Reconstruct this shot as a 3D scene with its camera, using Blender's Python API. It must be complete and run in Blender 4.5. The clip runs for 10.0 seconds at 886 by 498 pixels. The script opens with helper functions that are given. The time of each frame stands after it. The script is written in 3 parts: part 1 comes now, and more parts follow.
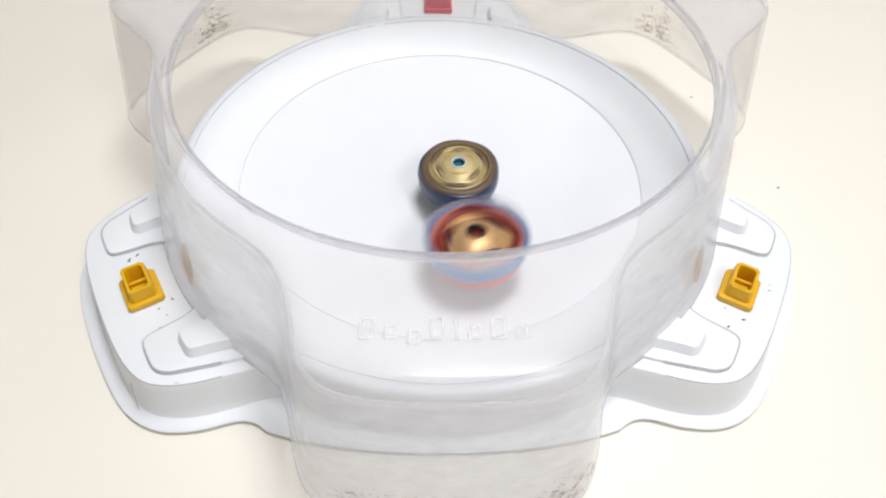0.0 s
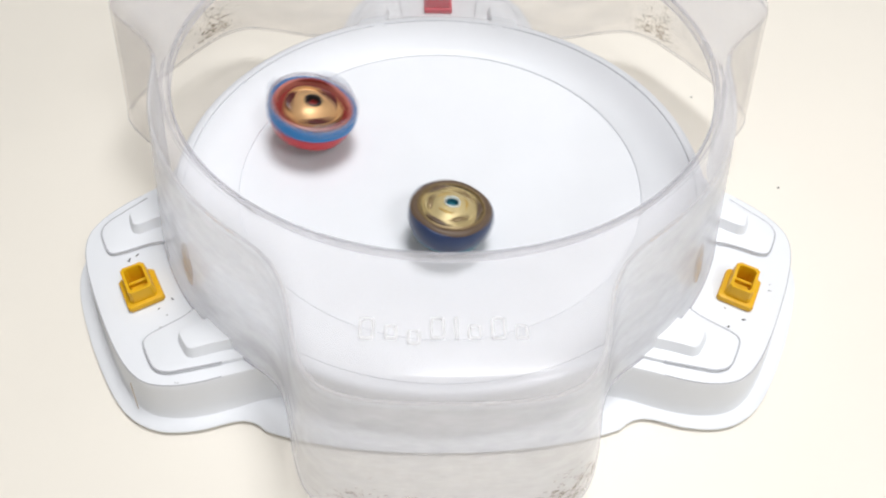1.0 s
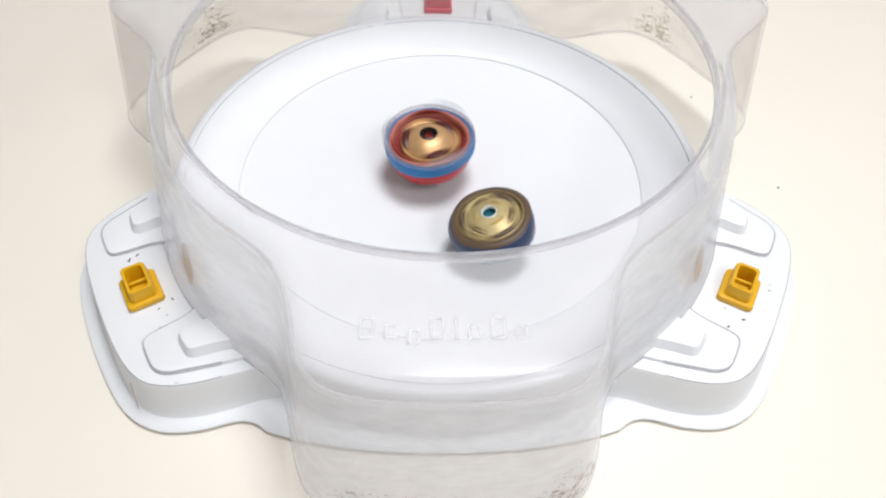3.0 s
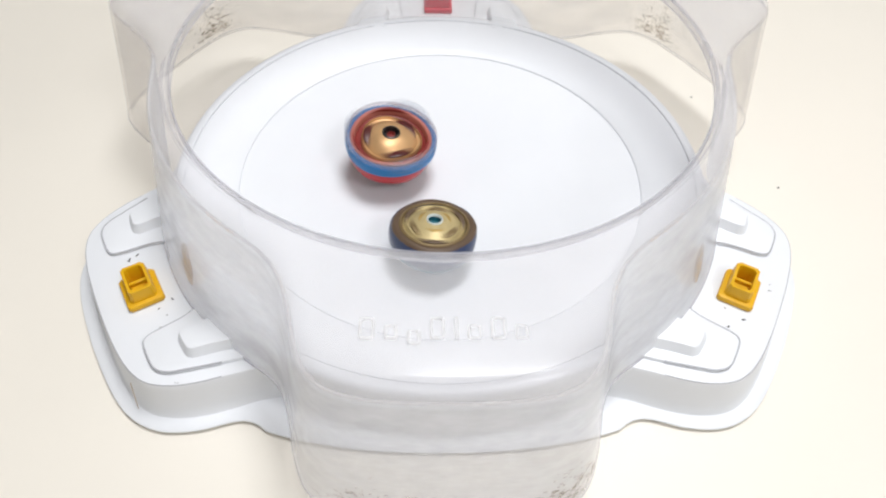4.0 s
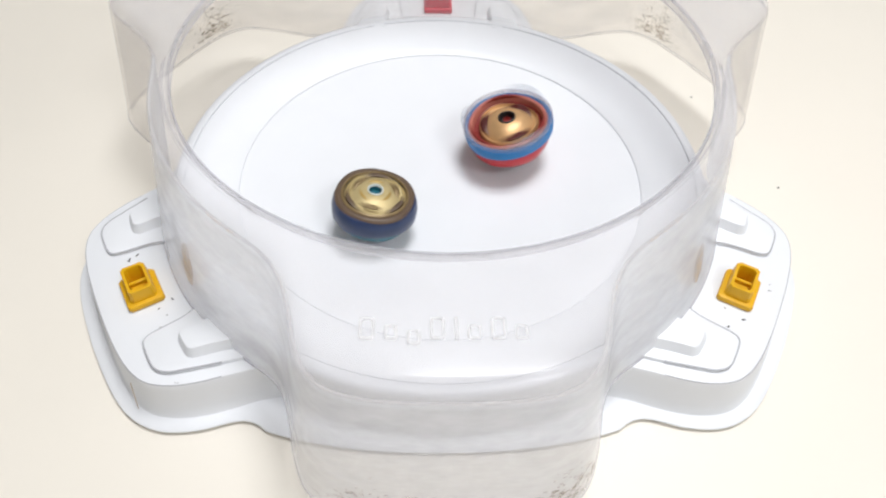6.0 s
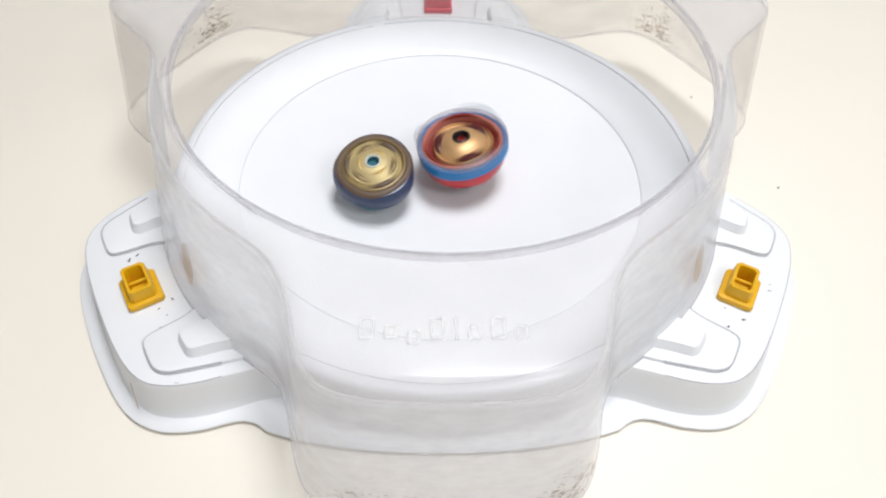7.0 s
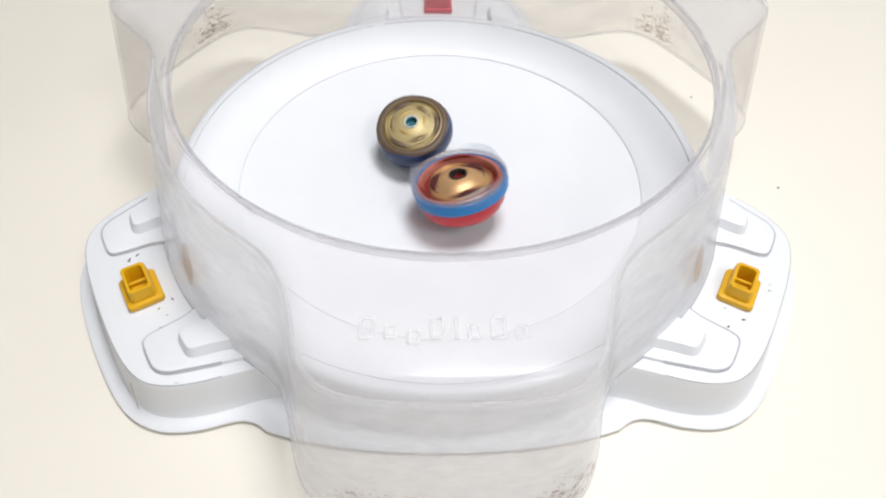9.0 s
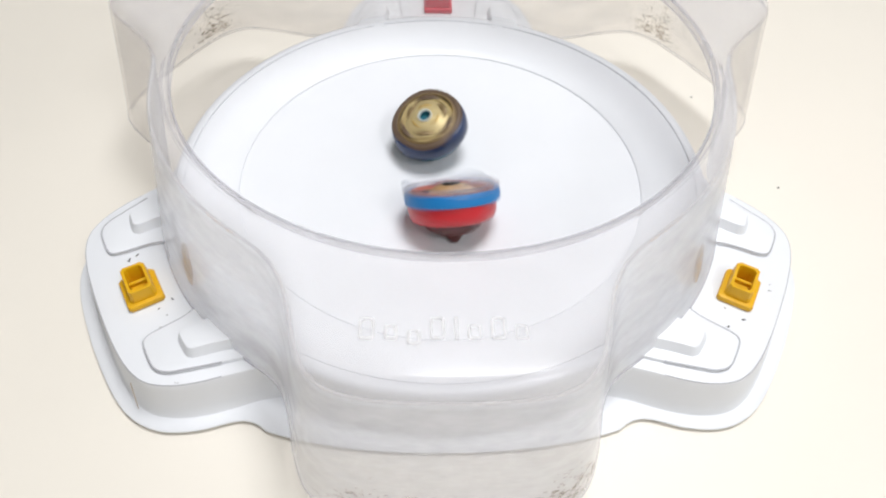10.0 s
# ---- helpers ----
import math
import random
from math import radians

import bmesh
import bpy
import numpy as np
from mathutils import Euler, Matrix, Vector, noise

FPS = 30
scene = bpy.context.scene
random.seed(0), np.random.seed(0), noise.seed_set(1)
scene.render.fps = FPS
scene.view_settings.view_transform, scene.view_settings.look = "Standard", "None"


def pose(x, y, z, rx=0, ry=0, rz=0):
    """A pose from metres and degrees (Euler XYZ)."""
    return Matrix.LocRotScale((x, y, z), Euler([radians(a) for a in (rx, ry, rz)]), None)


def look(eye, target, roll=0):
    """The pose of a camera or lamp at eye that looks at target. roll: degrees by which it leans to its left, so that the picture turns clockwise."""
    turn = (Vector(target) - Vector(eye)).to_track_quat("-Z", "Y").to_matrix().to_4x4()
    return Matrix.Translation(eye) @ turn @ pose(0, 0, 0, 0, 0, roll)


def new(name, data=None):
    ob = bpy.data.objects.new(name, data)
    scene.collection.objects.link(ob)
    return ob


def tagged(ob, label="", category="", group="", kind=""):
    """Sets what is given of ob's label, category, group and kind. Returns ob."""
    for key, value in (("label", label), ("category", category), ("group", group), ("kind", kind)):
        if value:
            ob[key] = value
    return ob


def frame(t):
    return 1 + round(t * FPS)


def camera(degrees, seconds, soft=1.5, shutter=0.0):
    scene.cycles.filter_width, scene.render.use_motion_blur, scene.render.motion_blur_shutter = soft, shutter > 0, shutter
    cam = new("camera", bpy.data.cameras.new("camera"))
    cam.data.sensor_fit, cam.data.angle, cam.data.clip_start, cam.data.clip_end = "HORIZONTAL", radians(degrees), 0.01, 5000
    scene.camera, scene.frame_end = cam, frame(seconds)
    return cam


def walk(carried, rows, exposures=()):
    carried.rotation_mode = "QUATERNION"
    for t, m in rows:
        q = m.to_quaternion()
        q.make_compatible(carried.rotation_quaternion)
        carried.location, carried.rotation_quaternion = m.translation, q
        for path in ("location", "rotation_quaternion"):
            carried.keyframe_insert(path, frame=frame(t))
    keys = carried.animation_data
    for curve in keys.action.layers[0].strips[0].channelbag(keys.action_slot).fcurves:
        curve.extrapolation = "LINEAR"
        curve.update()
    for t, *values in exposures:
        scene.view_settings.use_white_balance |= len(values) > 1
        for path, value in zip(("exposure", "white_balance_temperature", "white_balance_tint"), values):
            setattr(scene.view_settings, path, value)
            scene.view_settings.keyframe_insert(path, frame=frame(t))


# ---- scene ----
cam = camera(65.1, 10.0, 2.1, 0.5)
EYE, AIM = (-0.00916, -0.29299, 0.30947), (0.00022, -0.05803, 0.02539)
walk(cam, [(0.0, look(EYE, AIM, 1.82)), (10.0, look(EYE, AIM, 1.82))], exposures=[(0.0, 0.0), (10.0, 0.0)])

# ---- light ----
world = bpy.data.worlds.new("room_air")
scene.world = world
world.use_nodes = True
world.node_tree.nodes["Background"].inputs[0].default_value = (1.0, 0.98, 0.95, 1)
world.node_tree.nodes["Background"].inputs[1].default_value = 0.3


def area_light(name, eye, target, size, watts, colour):
    lamp = bpy.data.lights.new(name, "AREA")
    lamp.shape, lamp.size, lamp.energy, lamp.color = "SQUARE", size, watts, colour
    ob = new(name, lamp)
    ob.matrix_world = look(eye, target)
    return ob


area_light("overhead_light", (0.20, 0.08, 1.59), (0.20, 0.08, 0.0), 0.5, 20.5, (0.968, 0.98, 1.0))
# unseen fill light, added to brighten the camera-facing sides
area_light("overhead_light", (0.80, -1.1, 1.59), (0.80, -1.1, 0.0), 0.5, 12.2, (0.968, 0.98, 1.0))


# ---- materials ----
def nodes_of(name):
    m = bpy.data.materials.new(name)
    m.use_nodes = True
    t = m.node_tree
    return m, t, t.nodes["Principled BSDF"]


def plastic(name, colour, rough=0.4, vary=0.08, scale=60.0, bump=0.05, metal=0.0, coat=0.0, grain=900.0):
    """Moulded plastic or metal: two scales of colour and gloss variation and a fine relief."""
    m, t, b = nodes_of(name)
    co = t.nodes.new("ShaderNodeTexCoord")
    n1, n2 = t.nodes.new("ShaderNodeTexNoise"), t.nodes.new("ShaderNodeTexNoise")
    n1.inputs["Scale"].default_value, n1.inputs["Detail"].default_value = scale, 5
    n2.inputs["Scale"].default_value, n2.inputs["Detail"].default_value = grain, 3
    for n in (n1, n2):
        t.links.new(co.outputs["Object"], n.inputs["Vector"])
    mix = t.nodes.new("ShaderNodeMix")
    mix.data_type = "RGBA"
    mix.inputs[6].default_value = (*[c * (1 - vary) for c in colour], 1)
    mix.inputs[7].default_value = (*[min(1, c * (1 + vary)) for c in colour], 1)
    t.links.new(n1.outputs["Fac"], mix.inputs[0])
    t.links.new(mix.outputs[2], b.inputs["Base Color"])
    ramp = t.nodes.new("ShaderNodeMapRange")
    ramp.inputs[3].default_value, ramp.inputs[4].default_value = max(0.03, rough - 0.1), rough + 0.1
    t.links.new(n1.outputs["Fac"], ramp.inputs[0])
    t.links.new(ramp.outputs[0], b.inputs["Roughness"])
    bp = t.nodes.new("ShaderNodeBump")
    bp.inputs["Strength"].default_value, bp.inputs["Distance"].default_value = bump, 0.0004
    t.links.new(n2.outputs["Fac"], bp.inputs["Height"])
    t.links.new(bp.outputs[0], b.inputs["Normal"])
    b.inputs["Metallic"].default_value, b.inputs["Coat Weight"].default_value = metal, coat
    return m


def clear_plastic(name, body, haze_low, haze_high, tint):
    """Scuffed clear polycarbonate: lets light straight through, with cloudy wear and a glossy skin."""
    m, t, b = nodes_of(name)
    co = t.nodes.new("ShaderNodeTexCoord")
    wear, fine = t.nodes.new("ShaderNodeTexNoise"), t.nodes.new("ShaderNodeTexNoise")
    wear.inputs["Scale"].default_value, wear.inputs["Detail"].default_value = 20, 4
    wear.inputs["Roughness"].default_value, wear.inputs["Distortion"].default_value = 0.6, 0.0
    fine.inputs["Scale"].default_value, fine.inputs["Detail"].default_value = 420, 4
    streak = t.nodes.new("ShaderNodeMapping")
    streak.inputs["Scale"].default_value = (1, 1, 2.6)
    t.links.new(co.outputs["Object"], streak.inputs["Vector"])
    for n in (wear, fine):
        t.links.new(streak.outputs[0], n.inputs["Vector"])
    b.inputs["Base Color"].default_value = (*body, 1)
    b.inputs["Roughness"].default_value = 0.3
    bp = t.nodes.new("ShaderNodeBump")
    bp.inputs["Strength"].default_value, bp.inputs["Distance"].default_value = 0.004, 0.0004
    t.links.new(wear.outputs["Fac"], bp.inputs["Height"])
    t.links.new(bp.outputs[0], b.inputs["Normal"])
    see = t.nodes.new("ShaderNodeBsdfTransparent")
    see.inputs[0].default_value = (*tint, 1)
    haze = t.nodes.new("ShaderNodeMapRange")
    haze.inputs[1].default_value, haze.inputs[2].default_value = 0.38, 0.72
    haze.inputs[3].default_value, haze.inputs[4].default_value = haze_low, haze_high
    t.links.new(wear.outputs["Fac"], haze.inputs[0])
    milk, body_mix = t.nodes.new("ShaderNodeBsdfTranslucent"), t.nodes.new("ShaderNodeMixShader")
    milk.inputs[0].default_value = (*body, 1)
    body_mix.inputs[0].default_value = 0.5
    t.links.new(b.outputs[0], body_mix.inputs[1])
    t.links.new(milk.outputs[0], body_mix.inputs[2])
    gloss = t.nodes.new("ShaderNodeBsdfGlossy")
    gloss.inputs["Roughness"].default_value = 0.16
    lw = t.nodes.new("ShaderNodeLayerWeight")
    lw.inputs["Blend"].default_value = 0.5
    power = t.nodes.new("ShaderNodeMath")
    power.operation = "POWER"
    power.inputs[1].default_value = 4
    t.links.new(lw.outputs["Facing"], power.inputs[0])
    fr = t.nodes.new("ShaderNodeMapRange")
    fr.inputs[3].default_value, fr.inputs[4].default_value = 0.009, 0.26
    t.links.new(power.outputs[0], fr.inputs[0])
    m1, m2 = t.nodes.new("ShaderNodeMixShader"), t.nodes.new("ShaderNodeMixShader")
    t.links.new(haze.outputs[0], m1.inputs[0])
    t.links.new(see.outputs[0], m1.inputs[1])
    t.links.new(body_mix.outputs[0], m1.inputs[2])
    t.links.new(fr.outputs[0], m2.inputs[0])
    t.links.new(m1.outputs[0], m2.inputs[1])
    t.links.new(gloss.outputs[0], m2.inputs[2])
    t.links.new(m2.outputs[0], t.nodes["Material Output"].inputs["Surface"])
    return m


TABLE = plastic("cream_laminate", (0.815, 0.768, 0.688), 0.5, 0.025, 6, 0.04)
WHITE = plastic("white_moulded_plastic", (0.768, 0.782, 0.812), 0.42, 0.02, 45, 0.03)
CLEAR = clear_plastic("clear_polycarbonate", (0.95, 0.945, 0.965), 0.18, 0.235, (0.984, 0.981, 0.986))
SCUFFED = clear_plastic("scuffed_clear_polycarbonate", (0.98, 0.98, 1.0), 0.29, 0.50, (0.986, 0.985, 0.990))
CLEAN = clear_plastic("clean_clear_polycarbonate", (0.93, 0.92, 0.92), 0.09, 0.22, (0.964, 0.956, 0.952))
# grey tint stands in for the dark refraction lines of clear edges
EDGE = clear_plastic("refraction_grey_edge", (0.80, 0.80, 0.83), 0.22, 0.42, (0.94, 0.937, 0.95))
# grey of thin beads that draw the shade lines at white plastic edges
SHADE_LINE = plastic("grey_shade_line", (0.42, 0.42, 0.45), 0.45, 0.12, 90, 0.03)
YELLOW = plastic("yellow_plastic", (0.70, 0.385, 0.003), 0.42, 0.08, 80, 0.06)
RED = plastic("red_plastic", (0.58, 0.03, 0.06), 0.35, 0.08, 80, 0.06)
WALL = plastic("white_wall_paint", (0.74, 0.73, 0.71), 0.8, 0.03, 3, 0.1)
FLOOR = plastic("grey_floor", (0.42, 0.38, 0.33), 0.6, 0.1, 4, 0.1)
SCUFF = plastic("dark_scuff", (0.10, 0.09, 0.09), 0.7, 0.3, 400, 0.2)
TAN_OVAL = clear_plastic("tan_translucent", (0.58, 0.47, 0.37), 0.30, 0.55, (0.97, 0.955, 0.94))
SMUDGE = plastic("brown_scratch", (0.52, 0.44, 0.36), 0.7, 0.2, 200, 0.2)
GRIME = clear_plastic("brown_grime", (0.46, 0.36, 0.27), 0.08, 0.38, (0.98, 0.965, 0.94))
FILM = clear_plastic("faint_tan_dirt", (0.55, 0.45, 0.37), 0.06, 0.24, (0.992, 0.986, 0.98))
MARK = clear_plastic("moulded_mark", (1.0, 1.0, 1.0), 0.25, 0.40, (0.99, 0.99, 0.99))
GOLD = plastic("brushed_gold", (0.50, 0.40, 0.20), 0.48, 0.35, 170, 0.1, 0.35)
AMBER = plastic("amber_gold", (0.43, 0.29, 0.09), 0.46, 0.25, 190, 0.1, 0.4)
GOLD_DARK = plastic("tarnished_gold", (0.21, 0.145, 0.065), 0.42, 0.25, 200, 0.1, 0.3)
BROWN = plastic("dark_brown_plastic", (0.105, 0.066, 0.04), 0.5, 0.25, 120, 0.05)
NAVY = plastic("navy_plastic", (0.018, 0.035, 0.10), 0.32, 0.25, 120, 0.05)
TEAL = plastic("teal_plastic", (0.02, 0.13, 0.17), 0.32, 0.2, 120, 0.05)
PALE = plastic("pale_grey_plastic", (0.62, 0.66, 0.62), 0.35, 0.1, 200, 0.05)
BLACK = plastic("black_plastic", (0.02, 0.016, 0.015), 0.4, 0.2, 200, 0.05)
COPPER = plastic("copper_metal", (0.60, 0.36, 0.17), 0.42, 0.35, 150, 0.1, 0.45)
DARK_RED = plastic("dark_red_plastic", (0.07, 0.008, 0.007), 0.35, 0.2, 150, 0.05)
DEEP_RED = plastic("deep_red_plastic", (0.20, 0.016, 0.012), 0.45, 0.2, 150, 0.05)
SALMON = plastic("worn_red_plastic", (0.43, 0.14, 0.11), 0.38, 0.2, 150, 0.06)
BLUE = plastic("bright_blue_plastic", (0.002, 0.17, 0.45), 0.42, 0.12, 120, 0.05)
SCARLET = plastic("scarlet_plastic", (0.52, 0.014, 0.021), 0.3, 0.12, 120, 0.05)
MILKY = clear_plastic("milky_clear_plastic", (0.62, 0.52, 0.54), 0.27, 0.42, (0.94, 0.95, 0.97))
FROST = clear_plastic("frosted_clear_plastic", (0.75, 0.80, 0.86), 0.10, 0.30, (0.96, 0.97, 0.985))


# ---- mesh helpers ----
def part(name, bm, material, parent=None, label="", smooth=38):
    """Links a bmesh as one mesh object, under a thing or a part."""
    bmesh.ops.recalc_face_normals(bm, faces=bm.faces)
    me = bpy.data.meshes.new(name)
    bm.to_mesh(me)
    bm.free()
    me.materials.append(material)
    if smooth:
        me.polygons.foreach_set("use_smooth", [True] * len(me.polygons))
        me.set_sharp_from_angle(angle=radians(smooth))
    ob = new(name, me)
    ob.parent = parent
    return tagged(ob, label)


def loft(loops, closed=True, cap_first=False, cap_last=False, around=False):
    """A skin over loops of equally many points. around: the last loop joins the first."""
    bm = bmesh.new()
    rings = [[bm.verts.new(p) for p in loop] for loop in loops]
    n = len(rings[0])
    pairs = list(zip(rings, rings[1:])) + ([(rings[-1], rings[0])] if around else [])
    for a, b in pairs:
        for i in range(n if closed else n - 1):
            j = (i + 1) % n
            bm.faces.new((a[i], a[j], b[j], b[i]))
    if cap_first:
        bm.faces.new(rings[0])
    if cap_last:
        bm.faces.new(rings[-1])
    return bm


def lathe(profile, segs=96, wave=None):
    """Turns a profile of (radius, height) about the z axis. wave(angle, radius, height) may change the radius."""
    loops = []
    for r, z in profile:
        loop = []
        for i in range(segs):
            a = 2 * math.pi * i / segs
            q = wave(a, r, z) if wave else r
            loop.append((q * math.cos(a), q * math.sin(a), z))
        loops.append(loop)
    bm = loft(loops)
    bmesh.ops.remove_doubles(bm, verts=bm.verts, dist=1e-6)
    return bm


def resample(points, count):
    """Smooth curve through points (Catmull-Rom), with count points evenly spaced along it."""
    p = [np.array(q, float) for q in points]
    p = [2 * p[0] - p[1]] + p + [2 * p[-1] - p[-2]]
    fine = []
    for a, b, c, d in zip(p, p[1:], p[2:], p[3:]):
        for k in range(16):
            u = k / 16
            fine.append(0.5 * (2 * b + (c - a) * u + (2 * a - 5 * b + 4 * c - d) * u * u + (3 * b - a - 3 * c + d) * u ** 3))
    fine = np.array(fine + [p[-2]])
    s = np.concatenate([[0], np.cumsum(np.linalg.norm(np.diff(fine, axis=0), axis=1))])
    at = np.linspace(0, s[-1], count)
    return np.stack([np.interp(at, s, fine[:, k]) for k in range(fine.shape[1])], axis=1)


def lobed(half, ring, axes, n_lobe=28, n_ring=26, dip=0.0):
    """A three-lobed outline. half: one half lobe as (along its axis, beside it), from the root to the tip. Between the lobes it follows a ring, drawn in by dip."""
    side = resample(half, n_lobe)
    lobe = np.concatenate([[(n, -t) for n, t in side], [(n, t) for n, t in side[::-1][1:]]])
    root = math.atan2(half[0][1], half[0][0])
    pts = []
    for ax in axes:
        a = radians(ax)
        for n, t in lobe:
            pts.append((n * math.cos(a) - t * math.sin(a), n * math.sin(a) + t * math.cos(a)))
        for k in range(1, n_ring):
            b = a + root + (2 * math.pi / 3 - 2 * root) * k / n_ring
            r = ring - dip * math.sin(math.pi * k / n_ring)
            pts.append((r * math.cos(b), r * math.sin(b)))
    return np.array(pts)


def at_height(outline, z):
    return [(x, y, z) for x, y in outline]


def grown(outline, d):
    """The outline moved outwards by d."""
    o = np.array(outline)
    tan = np.roll(o, -1, axis=0) - np.roll(o, 1, axis=0)
    nor = np.stack([tan[:, 1], -tan[:, 0]], axis=1)
    return o + d * nor / np.linalg.norm(nor, axis=1)[:, None]


def tube(points, radius, sides=6):
    """A closed tube along points."""
    p = np.array(points)
    tan = np.roll(p, -1, axis=0) - np.roll(p, 1, axis=0)
    tan /= np.linalg.norm(tan, axis=1)[:, None]
    nor = np.stack([tan[:, 1], -tan[:, 0], 0 * tan[:, 0]], axis=1)
    nor /= np.linalg.norm(nor, axis=1)[:, None]
    up = np.array((0, 0, 1.0))
    return loft([[tuple(c) for c in p + radius * (math.cos(2 * math.pi * k / sides) * nor + math.sin(2 * math.pi * k / sides) * up)] for k in range(sides)], around=True)


def arc_piece(r0, r1, low, high, start, span, steps=12):
    """A raised curved strip on a round face, thinning to its ends."""
    loops = []
    for i in range(steps + 1):
        a, s = radians(start + span * i / steps), 0.25 + 0.75 * math.sin(math.pi * i / steps) ** 0.6
        mid, w = (r0 + r1) / 2, (r1 - r0) / 2 * s
        z = low + (high - low) * s
        loops.append([(r * math.cos(a), r * math.sin(a), q) for r, q in ((mid - w, low), (mid - w, z - 0.0002), (mid - w * 0.7, z), (mid + w * 0.7, z), (mid + w, z - 0.0002), (mid + w, low))])
    return loft(loops, cap_first=True, cap_last=True)


def box(bm, m, size, bevel=0.0, segments=2):
    """Adds a bevelled box of that size at the pose m."""
    made = bmesh.ops.create_cube(bm, size=1.0, matrix=m @ Matrix.Diagonal((*size, 1)))
    if bevel:
        edges = {e for v in made["verts"] for e in v.link_edges}
        bmesh.ops.bevel(bm, geom=list(edges), offset=bevel, segments=segments, affect="EDGES", profile=0.6)


def empty(name, m, label, category, group=""):
    ob = new(name)
    ob.matrix_world = m
    ob.empty_display_size = 0.02
    return tagged(ob, label, category, group)


def local(axis, n, t, z, turn=0.0):
    """A pose n metres out along the axis at that angle, t beside it, at height z."""
    a = radians(axis)
    return pose(n * math.cos(a) - t * math.sin(a), n * math.sin(a) + t * math.cos(a), z, 0, 0, axis + turn)


# ---- room and table ----
def plain_box(name, centre, size, material, label, category=""):
    bm = bmesh.new()
    box(bm, pose(*centre), size, 0.004)
    return tagged(part(name, bm, material), label, category, "", "structure")


def build_table():
    table = empty("table", pose(0, 0, -0.75), "cream laminate table under the toy arena", "table")
    bm = bmesh.new()
    box(bm, pose(0, 0, 0.735), (1.6, 1.2, 0.03), 0.004)
    part("tabletop", bm, TABLE, table)
    for x in (-0.72, 0.72):
        for y in (-0.52, 0.52):
            bm = bmesh.new()
            box(bm, pose(x, y, 0.36), (0.05, 0.05, 0.72), 0.004)
            part("leg", bm, TABLE, table)


build_table()
plain_box("floor", (0, 0, -0.8), (3.6, 3.2, 0.1), FLOOR, "plain grey floor below the table")
plain_box("wall_north", (0, 1.65, 0.42), (3.6, 0.1, 2.34), WALL, "plain white painted wall")
plain_box("wall_south", (0, -1.65, 0.42), (3.6, 0.1, 2.34), WALL, "plain white painted wall")
plain_box("wall_east", (1.85, 0, 0.42), (0.1, 3.2, 2.34), WALL, "plain white painted wall")
plain_box("wall_west", (-1.85, 0, 0.42), (0.1, 3.2, 2.34), WALL, "plain white painted wall")
plain_box("ceiling", (0, 0, 1.65), (3.8, 3.4, 0.1), WALL, "plain white ceiling")

# ---- arena base ----
PLATE = 0.027
POCKETS, LOBES = (90, 210, 330), (30, 150, 270)
GROOVE_R, LIP_R = 0.1151, 0.1434


def floor_height(r):
    """Height of the dished playing floor at that distance from its centre."""
    return float(np.interp(r, (0, 0.04, 0.08, GROOVE_R, LIP_R), (0.0165, 0.0178, 0.0208, 0.0257, 0.0347)))


def prism(points, ax, side, low, high, soft, flare=0.0):
    """A rounded slab on a pocket, from an outline given as (along the axis, beside it)."""
    o = resample(list(points), 48)
    o = np.array([(n, side * t) for n, t in o])
    if side < 0:
        o = o[::-1]
    a = radians(ax)
    o = o @ np.array([(math.cos(a), math.sin(a)), (-math.sin(a), math.cos(a))])
    return loft([at_height(grown(o, flare), low), at_height(o, high - soft), at_height(grown(o, -soft * 0.3), high - soft * 0.3), at_height(grown(o, -soft), high)], cap_first=True, cap_last=True)


def cord(points, ax, side, z, radius, sides=5):
    """A thin round bead on a pocket, along a line given as (along the axis, beside it)."""
    o = np.array([(n, side * t) for n, t in resample(list(points), 60)])
    a = radians(ax)
    o = o @ np.array([(math.cos(a), math.sin(a)), (-math.sin(a), math.cos(a))])
    tan = np.gradient(o, axis=0)
    nor = np.stack([tan[:, 1], -tan[:, 0]], axis=1) / np.linalg.norm(tan, axis=1)[:, None]
    rings = []
    for p, q in zip(o, nor):
        rings.append([(p[0] + radius * math.cos(b) * q[0], p[1] + radius * math.cos(b) * q[1], z + radius * math.sin(b)) for b in (2 * math.pi * k / sides for k in range(sides))])
    return loft(rings, cap_first=True, cap_last=True)


LEDGE = ((0.140, 0.0225), (0.1540, 0.0245), (0.1608, 0.0266), (0.1690, 0.0276), (0.1768, 0.0285), (0.1808, 0.0310), (0.1815, 0.0390), (0.1806, 0.0475),
         (0.1760, 0.0525), (0.1685, 0.0552), (0.1530, 0.0600), (0.138, 0.0640))
STEP = ((0.136, 0.0375), (0.1560, 0.0372), (0.1630, 0.0372), (0.1650, 0.0390), (0.1648, 0.0450), (0.1642, 0.0485), (0.1622, 0.0502), (0.1530, 0.0522), (0.136, 0.0570))


